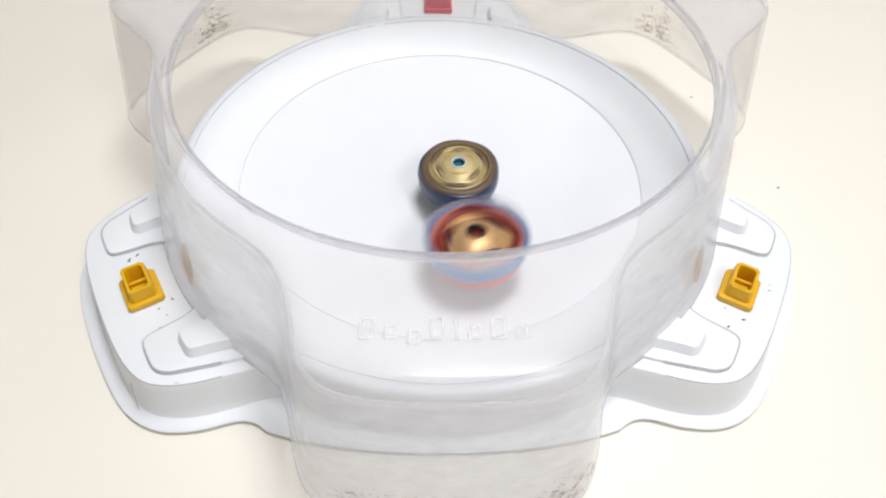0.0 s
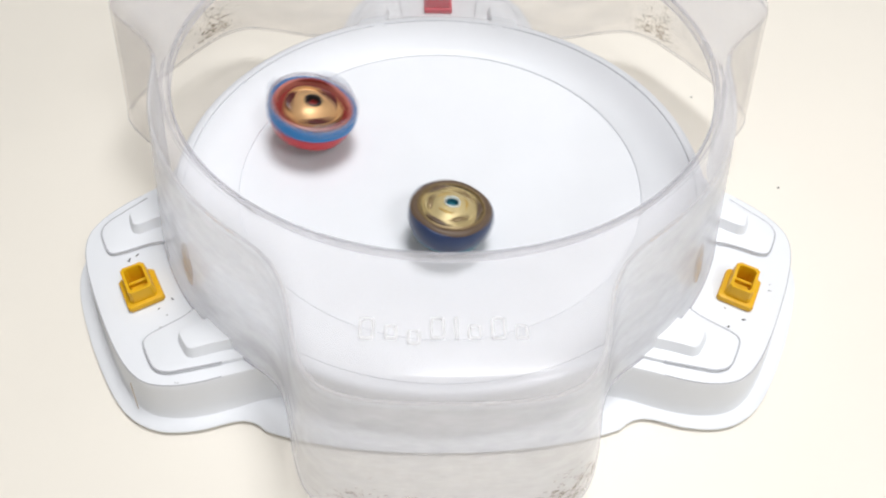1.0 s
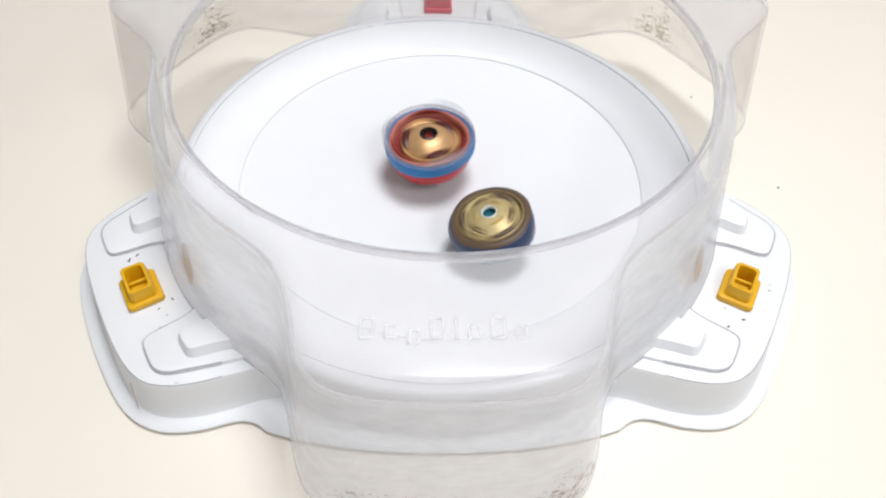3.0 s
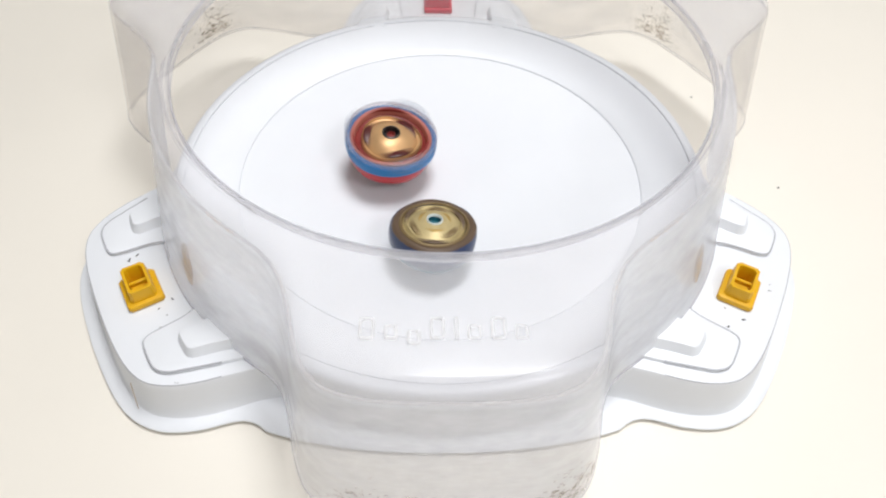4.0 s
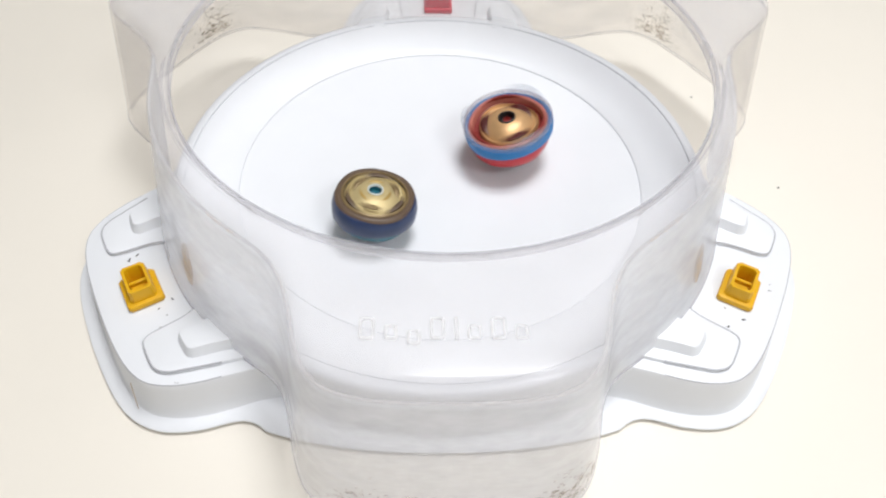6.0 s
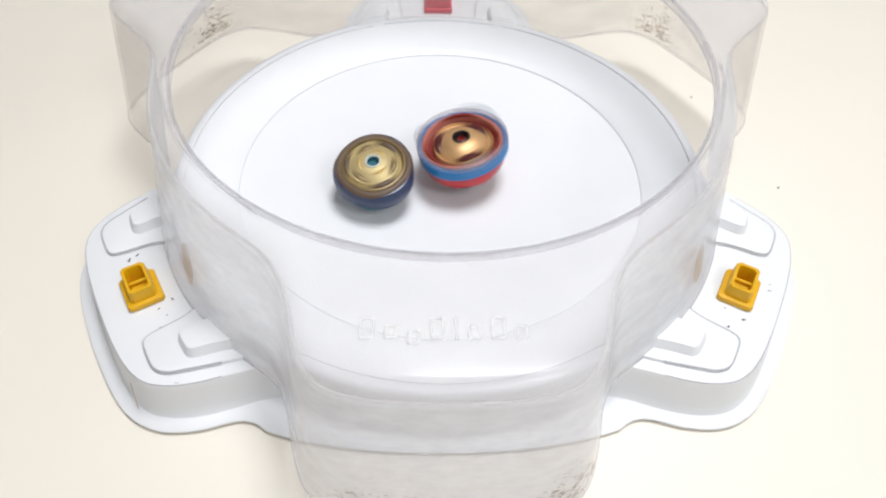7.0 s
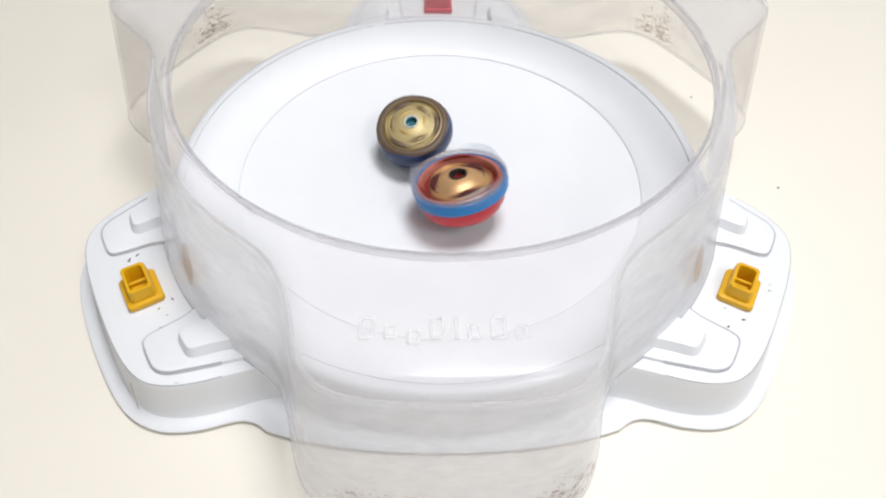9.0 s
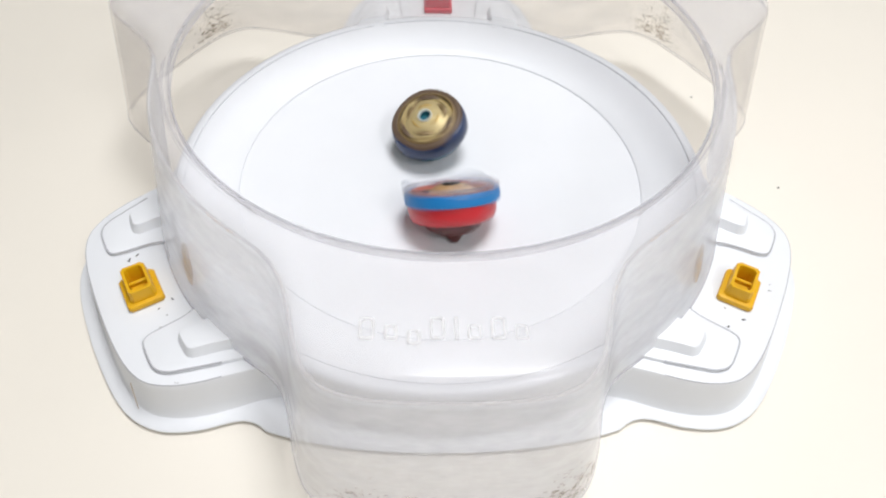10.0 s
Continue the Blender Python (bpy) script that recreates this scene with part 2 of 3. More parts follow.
def build_base():
    base = empty("toy_arena", pose(0, 0, 0), "white moulded plastic base with dished round floor", "toy arena")
    part("dish", lathe([(0.0, floor_height(0))] + [(r, floor_height(r)) for r in np.linspace(0.01, 0.1138, 16)]
                       + [(0.1147, 0.0256), (0.1148, 0.0250), (0.1154, 0.0250), (0.1156, 0.0258), (0.1164, 0.0264)]
                       + [(r, floor_height(r)) for r in (0.122, 0.13, 0.138, 0.1424)]
                       + [(0.1431, 0.0346), (0.1432, 0.0341), (0.1437, 0.0341), (0.1438, 0.0350), (0.1446, 0.0354), (0.1475, 0.0353), (0.1490, 0.0346), (0.1500, 0.0330),
                          (0.1508, 0.028), (0.1530, 0.012), (0.1545, 0.0045), (0.158, 0.003)], 220), WHITE, base)
    flange_half = [(0.1475, 0.0884), (0.1503, 0.0822), (0.156, 0.0772), (0.165, 0.0745), (0.174, 0.0722), (0.1865, 0.0662),
                   (0.1945, 0.0590), (0.2000, 0.0500), (0.2035, 0.0380), (0.2055, 0.020), (0.2062, 0.0)]
    out = lobed(flange_half, 0.172, POCKETS, dip=0.0105)
    part("flange", loft([at_height(grown(out, -0.03), 0.0002), at_height(grown(out, -0.012), 0.0004), at_height(grown(out, -0.0005), 0.0019), at_height(out, 0.0022), at_height(out, 0.0028),
                         at_height(grown(out, -0.0006), 0.0033), at_height(grown(out, -0.009), 0.0042), at_height(grown(out, -0.03), 0.0040)], around=True),
         WHITE, base)
    for ax in POCKETS:
        top = resample([(0.134, 0.0715), (0.141, 0.0690), (0.1535, 0.0660), (0.166, 0.0630), (0.1775, 0.0583), (0.1863, 0.0513), (0.1908, 0.0420),
                        (0.1931, 0.0300), (0.1942, 0.0140), (0.1944, 0.0)], 40)
        ring = np.array([(n, -t) for n, t in top] + [(n, t) for n, t in top[::-1][1:]])
        a = radians(ax)
        turn = np.array([(math.cos(a), math.sin(a)), (-math.sin(a), math.cos(a))])
        loops = []
        for d, z in ((0.0052, 0.0036), (0.0040, 0.0050), (0.0030, 0.0100), (0.0010, 0.0225), (0.0005, 0.0260), (0.0001, 0.0267), (-0.0007, PLATE)):
            o = grown(np.vstack([ring]), d)
            o[0], o[-1] = ring[0] + (0, -d), ring[-1] + (0, d)
            loops.append(at_height(o @ turn, z))
        pocket = part("pocket", loft(loops, cap_last=True), WHITE, base)
        # bead colour darkens the plate's edge, in place of shade
        part("plate_edge", cord(ring[8:-8], ax, 1, PLATE - 0.0004, 0.0003), SHADE_LINE, pocket, "thin grey line round the plate")
        for side in (-1, 1):
            part("ledge", prism(LEDGE, ax, side, PLATE - 0.001, PLATE + 0.0022, 0.0009), WHITE, pocket)
            part("step", prism(STEP, ax, side, PLATE - 0.001, PLATE + 0.0078, 0.0010, 0.0030), WHITE, pocket)
            part("ledge_edge", cord(LEDGE[1:-1], ax, side, PLATE + 0.0018, 0.00045), SHADE_LINE, pocket, "grey bead as shade line along the ledge")
    return base


def build_scuffs():
    """Small black marks on the pocket plates, each a thin worn fleck."""
    rng = random.Random(4)
    spots = [(210, 0.1735, -0.0225, 3.0), (210, 0.1690, -0.0240, 2.2), (210, 0.1615, 0.0125, 2.4), (210, 0.1690, 0.0150, 1.6), (210, 0.1665, 0.0205, 1.4),
             (210, 0.1720, 0.0255, 1.2), (210, 0.1740, 0.0590, 1.4), (330, 0.1745, -0.0245, 2.0), (330, 0.1800, -0.0170, 2.8), (330, 0.1700, -0.0145, 1.4),
             (330, 0.1770, -0.0300, 1.6), (330, 0.1872, 0.0080, 1.3), (330, 0.1865, 0.0120, 1.0)]
    for ax, n, t, mm in spots:
        bm = bmesh.new()
        for k in range(3):
            m = local(ax, n + rng.uniform(-1, 1) * 0.0006, t + rng.uniform(-1, 1) * 0.0006, PLATE + 0.0002, rng.uniform(0, 180))
            box(bm, m, (mm * 0.00045, mm * 0.0002, 0.0003), 0.0001, 1)
        part("scuff", bm, SCUFF, base, "small black scuff mark")
    high, low = local(210, 0.1923, 0.0466, 0.0245).translation, local(210, 0.1948, 0.0506, 0.0085).translation
    bm = bmesh.new()
    box(bm, Matrix.Translation((high + low) / 2) @ (high - low).to_track_quat("Z", "Y").to_matrix().to_4x4(), (0.0004, 0.0004, (high - low).length), 0.0001, 1)
    part("scratch", bm, SMUDGE, base, "thin brown scratch")


def build_crumbs():
    """Two dark specks that lie on the tabletop."""
    for x, y, s in ((0.1806, 0.1037, 0.0016), (0.2140, 0.0134, 0.0018)):
        bm = bmesh.new()
        bmesh.ops.create_icosphere(bm, subdivisions=1, radius=s / 2, matrix=pose(x, y, s * 0.16, 0, 0, 30) @ Matrix.Diagonal((1.2, 0.8, 0.4, 1)))
        tagged(part("crumb", bm, SCUFF), "tiny dark crumb lying on the tabletop", "crumb", "crumbs on the table")


base = build_base()
build_scuffs()
build_crumbs()

# ---- clear cover ----
RIM_R, RIM_Z = 0.1306, 0.1112


def hollow_mark(x, y, z, half_w, half_h):
    """A rounded raised outline, as wide as a stroke where there is no room for a hole."""
    def ring(d, up):
        a, b = half_w - d, half_h - d
        c = min(a, b) * 0.55
        pts = []
        for sx, sy, first in ((1, 1, 0), (-1, 1, 90), (-1, -1, 180), (1, -1, 270)):
            for k in range(5):
                q = radians(first + 22.5 * k)
                pts.append((x + sx * (a - c) + c * math.cos(q), y + sy * (b - c) + c * math.sin(q), z + up))
        return pts
    stroke = min(0.0012, half_w * 0.9)
    return loft([ring(0, 0), ring(0.0002, 0.0007), ring(0.0004, 0.0009), ring(stroke - 0.0003, 0.0009), ring(stroke - 0.0001, 0.0007), ring(stroke, 0)], around=True)


def build_cover():
    cover = empty("arena_cover", pose(0, 0, PLATE), "scuffed clear plastic cover with round opening and three lobes", "toy arena cover")
    top = lobed([(0.1238, 0.0715), (0.1305, 0.0672), (0.141, 0.0622), (0.155, 0.0585), (0.1690, 0.0553), (0.1790, 0.0505), (0.1850, 0.0415), (0.1880, 0.0240), (0.1890, 0.0)],
                0.143, LOBES)
    bottom = lobed([(0.1360, 0.0785), (0.1420, 0.0738), (0.152, 0.0698), (0.167, 0.0662), (0.1865, 0.0592), (0.1950, 0.0505), (0.1992, 0.0380), (0.2008, 0.0190), (0.2012, 0.0)],
                   0.157, LOBES)
    for _ in range(9):
        top = (np.roll(top, 1, axis=0) + 2 * top + np.roll(top, -1, axis=0)) / 4
    for _ in range(3):
        bottom = (np.roll(bottom, 1, axis=0) + 2 * bottom + np.roll(bottom, -1, axis=0)) / 4
    ang = np.arctan2(top[:, 1], top[:, 0])
    h = RIM_Z - PLATE

    def rim(r):
        return np.stack([r * np.cos(ang), r * np.sin(ang)], axis=1)

    def between(u):
        return top * (1 - u) + bottom * u
    outer = [at_height(rim(RIM_R), h - 0.0045), at_height(rim(RIM_R), h - 0.0008), at_height(rim(RIM_R + 0.0012), h), at_height(rim(RIM_R + 0.004), h - 0.0002)]
    inner = grown(top, -0.0082)
    outer += [at_height(rim(RIM_R + 0.004) * (1 - k) + inner * k, h - 0.0003) for k in (0.5, 1.0)]
    outer += [at_height(grown(top, -d), h - z) for d, z in ((0.0058, 0.0008), (0.0036, 0.0021), (0.0020, 0.0038), (0.0009, 0.0060), (0.0003, 0.0085))]
    outer += [at_height(between(u), (h - 0.010) * (1 - u) + 0.0004) for u in (0.02, 0.25, 0.5, 0.75, 0.95, 1.0)]
    split = 10
    part("rim_lip", loft(outer[:3]), EDGE, cover, "clear turned-down rim lip, greyed for refraction", 75)
    plate = part("top_plate", loft(outer[2:split + 1]), CLEAR, cover, "", 75)
    each = len(top) // 3
    first, last = each + 53, 3 * each + 2
    wall = part("front_wall", loft([[p[i % len(top)] for i in range(first, last + 1)] for p in outer[split:]], closed=False), SCUFFED, cover, "cloudy scuffed clear front wall", 75)
    rear = part("rear_wall", loft([p[2:first + 1] for p in outer[split:]], closed=False), CLEAN, cover, "clear rear wall", 75)
    for ob in (plate, wall, rear):
        thick = ob.modifiers.new("thickness", "SOLIDIFY")
        thick.thickness, thick.offset = 0.0018, -1
    # thick moulded edges, their grey painted in for light bent inside clear plastic
    part("rim_bead", tube(at_height(rim(RIM_R), h - 0.0008), 0.0006), EDGE, cover, "clear rounded rim edge, greyed for refraction")
    part("rim_bead", tube(at_height(rim(RIM_R + 0.0002), h - 0.0050), 0.0005), EDGE, cover, "clear rounded rim edge, greyed for refraction")
    part("foot_bead", tube(at_height(bottom, 0.0006), 0.00028), EDGE, cover, "clear rounded bottom edge, greyed for refraction")
    rng = random.Random(9)
    for lobe, end in ((1, 0), (0, 1), (2, 0), (2, 1)):
        # brown dirt caught in the lower corners of the lobes
        start = lobe * 81 + (18 if end == 0 else 36)
        bm = bmesh.new()
        for k in range(170):
            s, u = rng.gauss(start, 1.9), 1 - abs(rng.gauss(0, 0.13)) - 0.04
            i, w = int(s) % len(top), s - int(s)
            loop = between(u)
            p, q = loop[i], loop[(i + 1) % len(top)]
            along = math.degrees(math.atan2(q[1] - p[1], q[0] - p[0]))
            p = p * (1 - w) + q * w
            m = pose(p[0], p[1], (h - 0.008) * (1 - u) + 0.001, 0, 0, along) @ pose(0, -0.0003, 0, rng.uniform(-8, 8), rng.uniform(-25, 25), 0)
            box(bm, m, (rng.uniform(0.0004, 0.0018) * rng.choice((1, 1, 1, 3)), 0.0003, rng.uniform(0.0004, 0.0016)), 0.0001, 1)
        part("grime", bm, FILM if lobe == 2 else GRIME, cover, "tan film of dirt" if lobe == 2 else "brown dirt caught in the corner")
    # the raised word on the front lobe, as plain hollow marks
    widths = (5.6, 5.0, 4.8, 5.4, 1.6, 5.0, 5.4, 4.8)
    x = -0.0318
    for k, w in enumerate(widths):
        tall = 0.0092 if k in (0, 3, 4, 6) else 0.0062
        low = -0.1685 if k != 2 else -0.1705
        part("raised_mark", hollow_mark(x + w / 2000, low + tall / 2, h - 0.0002, w / 2000, tall / 2), MARK, cover, "raised clear plastic mark")
        x += w / 1000 + 0.0029
    # thin tan translucent oval on the wall beside each yellow clip
    for ax, side in ((210, 1), (330, -1)):
        bm = lathe([(0.0, 0.0004), (0.0045, 0.0004), (0.0052, 0.0002), (0.0055, 0.0)], 28, lambda a, r, z: r * (1 + 0.14 * math.sin(2 * a + 1) + 0.06 * math.sin(5 * a)))
        bm.transform(local(ax + side * 9.6, 0.1514, 0, 0.0612 - PLATE) @ pose(0, 0, 0, 0, 79, 0) @ Matrix.Diagonal((2.1, 0.95, 1, 1)))
        part("tan_oval", bm, TAN_OVAL, cover, "thin tan oval on the wall")
    return cover


cover = build_cover()


# ---- clips ----
def build_clip(name, ax, lean, material, label):
    """A hollow square clip standing on a broad foot, with a cross bar inside. lean: the side to which its socket is set."""
    clip = empty(name, local(ax, 0.1731, -lean * 0.0010, PLATE), label, "clip", "clips on the arena")

    def square(s, w, z, d=lean * 0.0012):
        c = 0.0014
        return [(x, y + d, z) for x, y in ((-s + c, -w), (s - c, -w), (s, -w + c), (s, w - c), (s - c, w), (-s + c, w), (-s, w - c), (-s, -w + c))]
    bm = loft([square(0.0064, 0.0092, 0.0030), square(0.0058, 0.0089, 0.0100), square(0.0056, 0.0087, 0.0107), square(0.0043, 0.0074, 0.0107), square(0.0042, 0.0072, 0.0102),
               square(0.0040, 0.0070, 0.0006)], cap_last=True)
    part("socket", bm, material, clip)
    foot = [square(0.0084, 0.0099, 0.0002, 0), square(0.0088, 0.0103, 0.0006, 0), square(0.0088, 0.0103, 0.0026, 0), square(0.0085, 0.0100, 0.0033, 0), square(0.0078, 0.0093, 0.0035, 0),
            square(0.0058, 0.0076, 0.0035), square(0.0058, 0.0076, 0.0008)]
    part("foot_plate", loft(foot), material, clip)
    bm = bmesh.new()
    box(bm, pose(0.0, lean * 0.0012, 0.0066), (0.0086, 0.0018, 0.0028), 0.0004, 1)
    part("cross_bar", bm, material, clip)
    return clip


build_clip("yellow_clip", 210, -1, YELLOW, "yellow plastic hollow clip on the white pocket")
build_clip("yellow_clip", 330, 1, YELLOW, "yellow plastic hollow clip on the white pocket")
build_clip("red_clip", 90, 0, RED, "red plastic hollow clip on the white pocket")


# ---- spinning tops ----
def build_red_top():
    top = empty("spinning_top", pose(0, 0, 0.05), "red and blue spinning top with copper centre, spinning", "spinning top", "spinning tops")
    part("tip", lathe([(0, 0), (0.0022, 0.0002), (0.0036, 0.0022), (0.0052, 0.0046), (0.0105, 0.0058), (0.0145, 0.0090), (0.0160, 0.0122), (0.0, 0.0124)], 48,
                      lambda a, r, z: r * (1 + (0.06 * math.cos(6 * a) if 0.004 < z < 0.01 else 0))), DARK_RED, top, "dark red tip")
    part("disc", lathe([(0.0, 0.0116), (0.0185, 0.0118), (0.0218, 0.0132), (0.0233, 0.0156), (0.0239, 0.0195), (0.0239, 0.0226), (0.0, 0.0228)], 72,
                       lambda a, r, z: r * (1 + 0.012 * math.cos(6 * a))), SCARLET, top, "scarlet lower disc")
    part("blade_ring", lathe([(0.0200, 0.0226), (0.0249, 0.0224), (0.0258, 0.0232), (0.0261, 0.0268), (0.0258, 0.0286), (0.0248, 0.0294), (0.0234, 0.0291), (0.0225, 0.0284)], 96,
                             lambda a, r, z: r * (1 + 0.016 * math.cos(3 * a) if r > 0.0245 else 1)), BLUE, top, "blue blade ring")
    part("face", lathe([(0.0233, 0.0286), (0.0230, 0.0296), (0.0222, 0.0300), (0.0211, 0.0297), (0.0205, 0.0286), (0.0202, 0.0250)], 96,
                       lambda a, r, z: r * (1 + 0.020 * math.cos(3 * a + 1))), SALMON, top, "worn salmon-red face ring")
    part("clear_ring", lathe([(0.0226, 0.0290), (0.0256, 0.0291), (0.0261, 0.0302), (0.0259, 0.0316), (0.0250, 0.0322), (0.0238, 0.0313), (0.0228, 0.0302)], 96,
                             lambda a, r, z: r * (1 + 0.014 * math.cos(3 * a) if r > 0.024 else 1)), MILKY, top, "milky clear outer ring")
    part("groove", lathe([(0.0210, 0.0262), (0.0190, 0.0252), (0.0165, 0.0252)], 64), DEEP_RED, top, "dark red groove")
    part("cup", lathe([(0.0173, 0.0252), (0.0172, 0.0276), (0.0166, 0.0284), (0.0159, 0.0268), (0.0146, 0.0265), (0.0130, 0.0284), (0.0098, 0.0306), (0.0072, 0.0317), (0.0050, 0.0321), (0.0044, 0.0314)], 72,
                      lambda a, r, z: r * (1 + 0.05 * math.cos(3 * a) if r > 0.007 else 1)), COPPER, top, "copper dished centre")
    part("hub", lathe([(0.0052, 0.0314), (0.0051, 0.0326), (0.0044, 0.0328), (0.0040, 0.0320), (0.0037, 0.0292), (0.0, 0.0290)], 40), BLACK, top, "black hollow hub")
    part("pin", lathe([(0.0024, 0.0292), (0.0023, 0.0308), (0.0018, 0.0309), (0.0016, 0.0296), (0.0, 0.0295)], 24), DEEP_RED, top, "dark red pin")
    for k in range(3):
        part("vane", arc_piece(0.0112, 0.0158, 0.0262, 0.0293, 120 * k + 10, 78), DARK_RED, top, "dark red raised vane")
        part("ridge", arc_piece(0.0204, 0.0220, 0.0290, 0.0310, 120 * k + 60, 64), DEEP_RED, top, "dark red ridge")
        part("blade", arc_piece(0.0236, 0.0263, 0.0266, 0.0358, 120 * k + 20, 74), FROST, top, "frosted clear blade")
    return top


def build_gold_top():
    top = empty("spinning_top", pose(0, 0, 0.05), "gold and dark navy spinning top with teal hub, spinning", "spinning top", "spinning tops")
    part("tip", lathe([(0, 0), (0.0030, 0.0003), (0.0042, 0.0022), (0.0062, 0.0045), (0.0110, 0.0062), (0.0140, 0.0092), (0.0, 0.0096)], 48), NAVY, top, "dark navy tip")
    part("disc", lathe([(0.0, 0.0085), (0.0145, 0.0086), (0.0182, 0.0100), (0.0203, 0.0126), (0.0209, 0.0156), (0.0, 0.0158)], 72,
                       lambda a, r, z: r * (1 + 0.012 * math.cos(5 * a))), TEAL, top, "teal lower disc")
    part("blade_ring", lathe([(0.0180, 0.0148), (0.0214, 0.0150), (0.0224, 0.0170), (0.0226, 0.0215), (0.0222, 0.0244), (0.0212, 0.0264), (0.0205, 0.0268), (0.0190, 0.0266)], 96,
                             lambda a, r, z: r * (1 + 0.032 * math.cos(3 * a) if r > 0.021 else 1)), NAVY, top, "navy blade ring")
    part("face", lathe([(0.0214, 0.0262), (0.0209, 0.0272), (0.0200, 0.0277), (0.0190, 0.0279), (0.0178, 0.0276)], 96,
                       lambda a, r, z: r * (1 + 0.018 * math.cos(4 * a + 0.6))), BROWN, top, "dark brown face ring")
    part("band", lathe([(0.0182, 0.0272), (0.0178, 0.0281), (0.0168, 0.0284), (0.0162, 0.0276)], 72), GOLD_DARK, top, "tarnished gold band")
    part("cup", lathe([(0.0164, 0.0272), (0.0156, 0.0264), (0.0150, 0.0270), (0.0140, 0.0280), (0.0132, 0.0272), (0.0110, 0.0280), (0.0090, 0.0293), (0.0066, 0.0299), (0.0036, 0.0302)], 72,
                      lambda a, r, z: r * (1 + 0.04 * math.cos(3 * a) if r > 0.006 else 1)), GOLD, top, "gold dished centre")
    part("hub", lathe([(0.0043, 0.0298), (0.0042, 0.0309), (0.0038, 0.0311), (0.0034, 0.0306), (0.0033, 0.0298)], 40), PALE, top, "pale ring hub")
    part("hub_hole", lathe([(0.0034, 0.0304), (0.0031, 0.0272), (0.0, 0.0271)], 32), TEAL, top, "dark teal hub hole")
    for k in range(3):
        part("vane", arc_piece(0.0098, 0.0128, 0.0268, 0.0292, 120 * k + 10, 60), GOLD_DARK, top, "tarnished gold vane")
        part("inlay", arc_piece(0.0068, 0.0086, 0.0286, 0.03005, 120 * k + 70, 84), AMBER, top, "amber gold inlay")
        part("inlay", arc_piece(0.0128, 0.0142, 0.0268, 0.0287, 120 * k + 20, 40), GOLD, top, "gold inlay")
        # raised dark brown strip between centre and band
        part("dark_arc", arc_piece(0.0134, 0.0160, 0.0262, 0.0286, 120 * k + 75, 64), BROWN, top, "dark brown raised arc")
    return top


red_top, gold_top = build_red_top(), build_gold_top()


# ---- what moves ----
def spun(rows, first_angle, step):
    """Every frame's pose of a top from rows of (seconds, tip x, tip y, axis x, axis y): its tip glides over the floor, its axis leans, and it spins clockwise."""
    keys = np.array(rows)
    t, v = keys[:, 0], keys[:, 1:]
    slope = np.gradient(v, t, axis=0)
    made = []
    for f in range(301):
        s = min(f / FPS, 10.0)
        i = int(min(max(np.searchsorted(t, s, side="right") - 1, 0), len(t) - 2))
        w = t[i + 1] - t[i]
        u = (s - t[i]) / w
        x, y, nx, ny = ((2 * u ** 3 - 3 * u * u + 1) * v[i] + (u ** 3 - 2 * u * u + u) * w * slope[i]
                        + (3 * u * u - 2 * u ** 3) * v[i + 1] + (u ** 3 - u * u) * w * slope[i + 1])
        up = Vector((nx, ny, math.sqrt(max(0.05, 1 - nx * nx - ny * ny))))
        turn = Vector((0, 0, 1)).rotation_difference(up).to_matrix().to_4x4()
        z = floor_height(math.hypot(x, y)) + 0.0004
        made.append((f / FPS, Matrix.Translation((x, y, z)) @ turn @ pose(0, 0, 0, 0, 0, first_angle - step * f)))
    return made


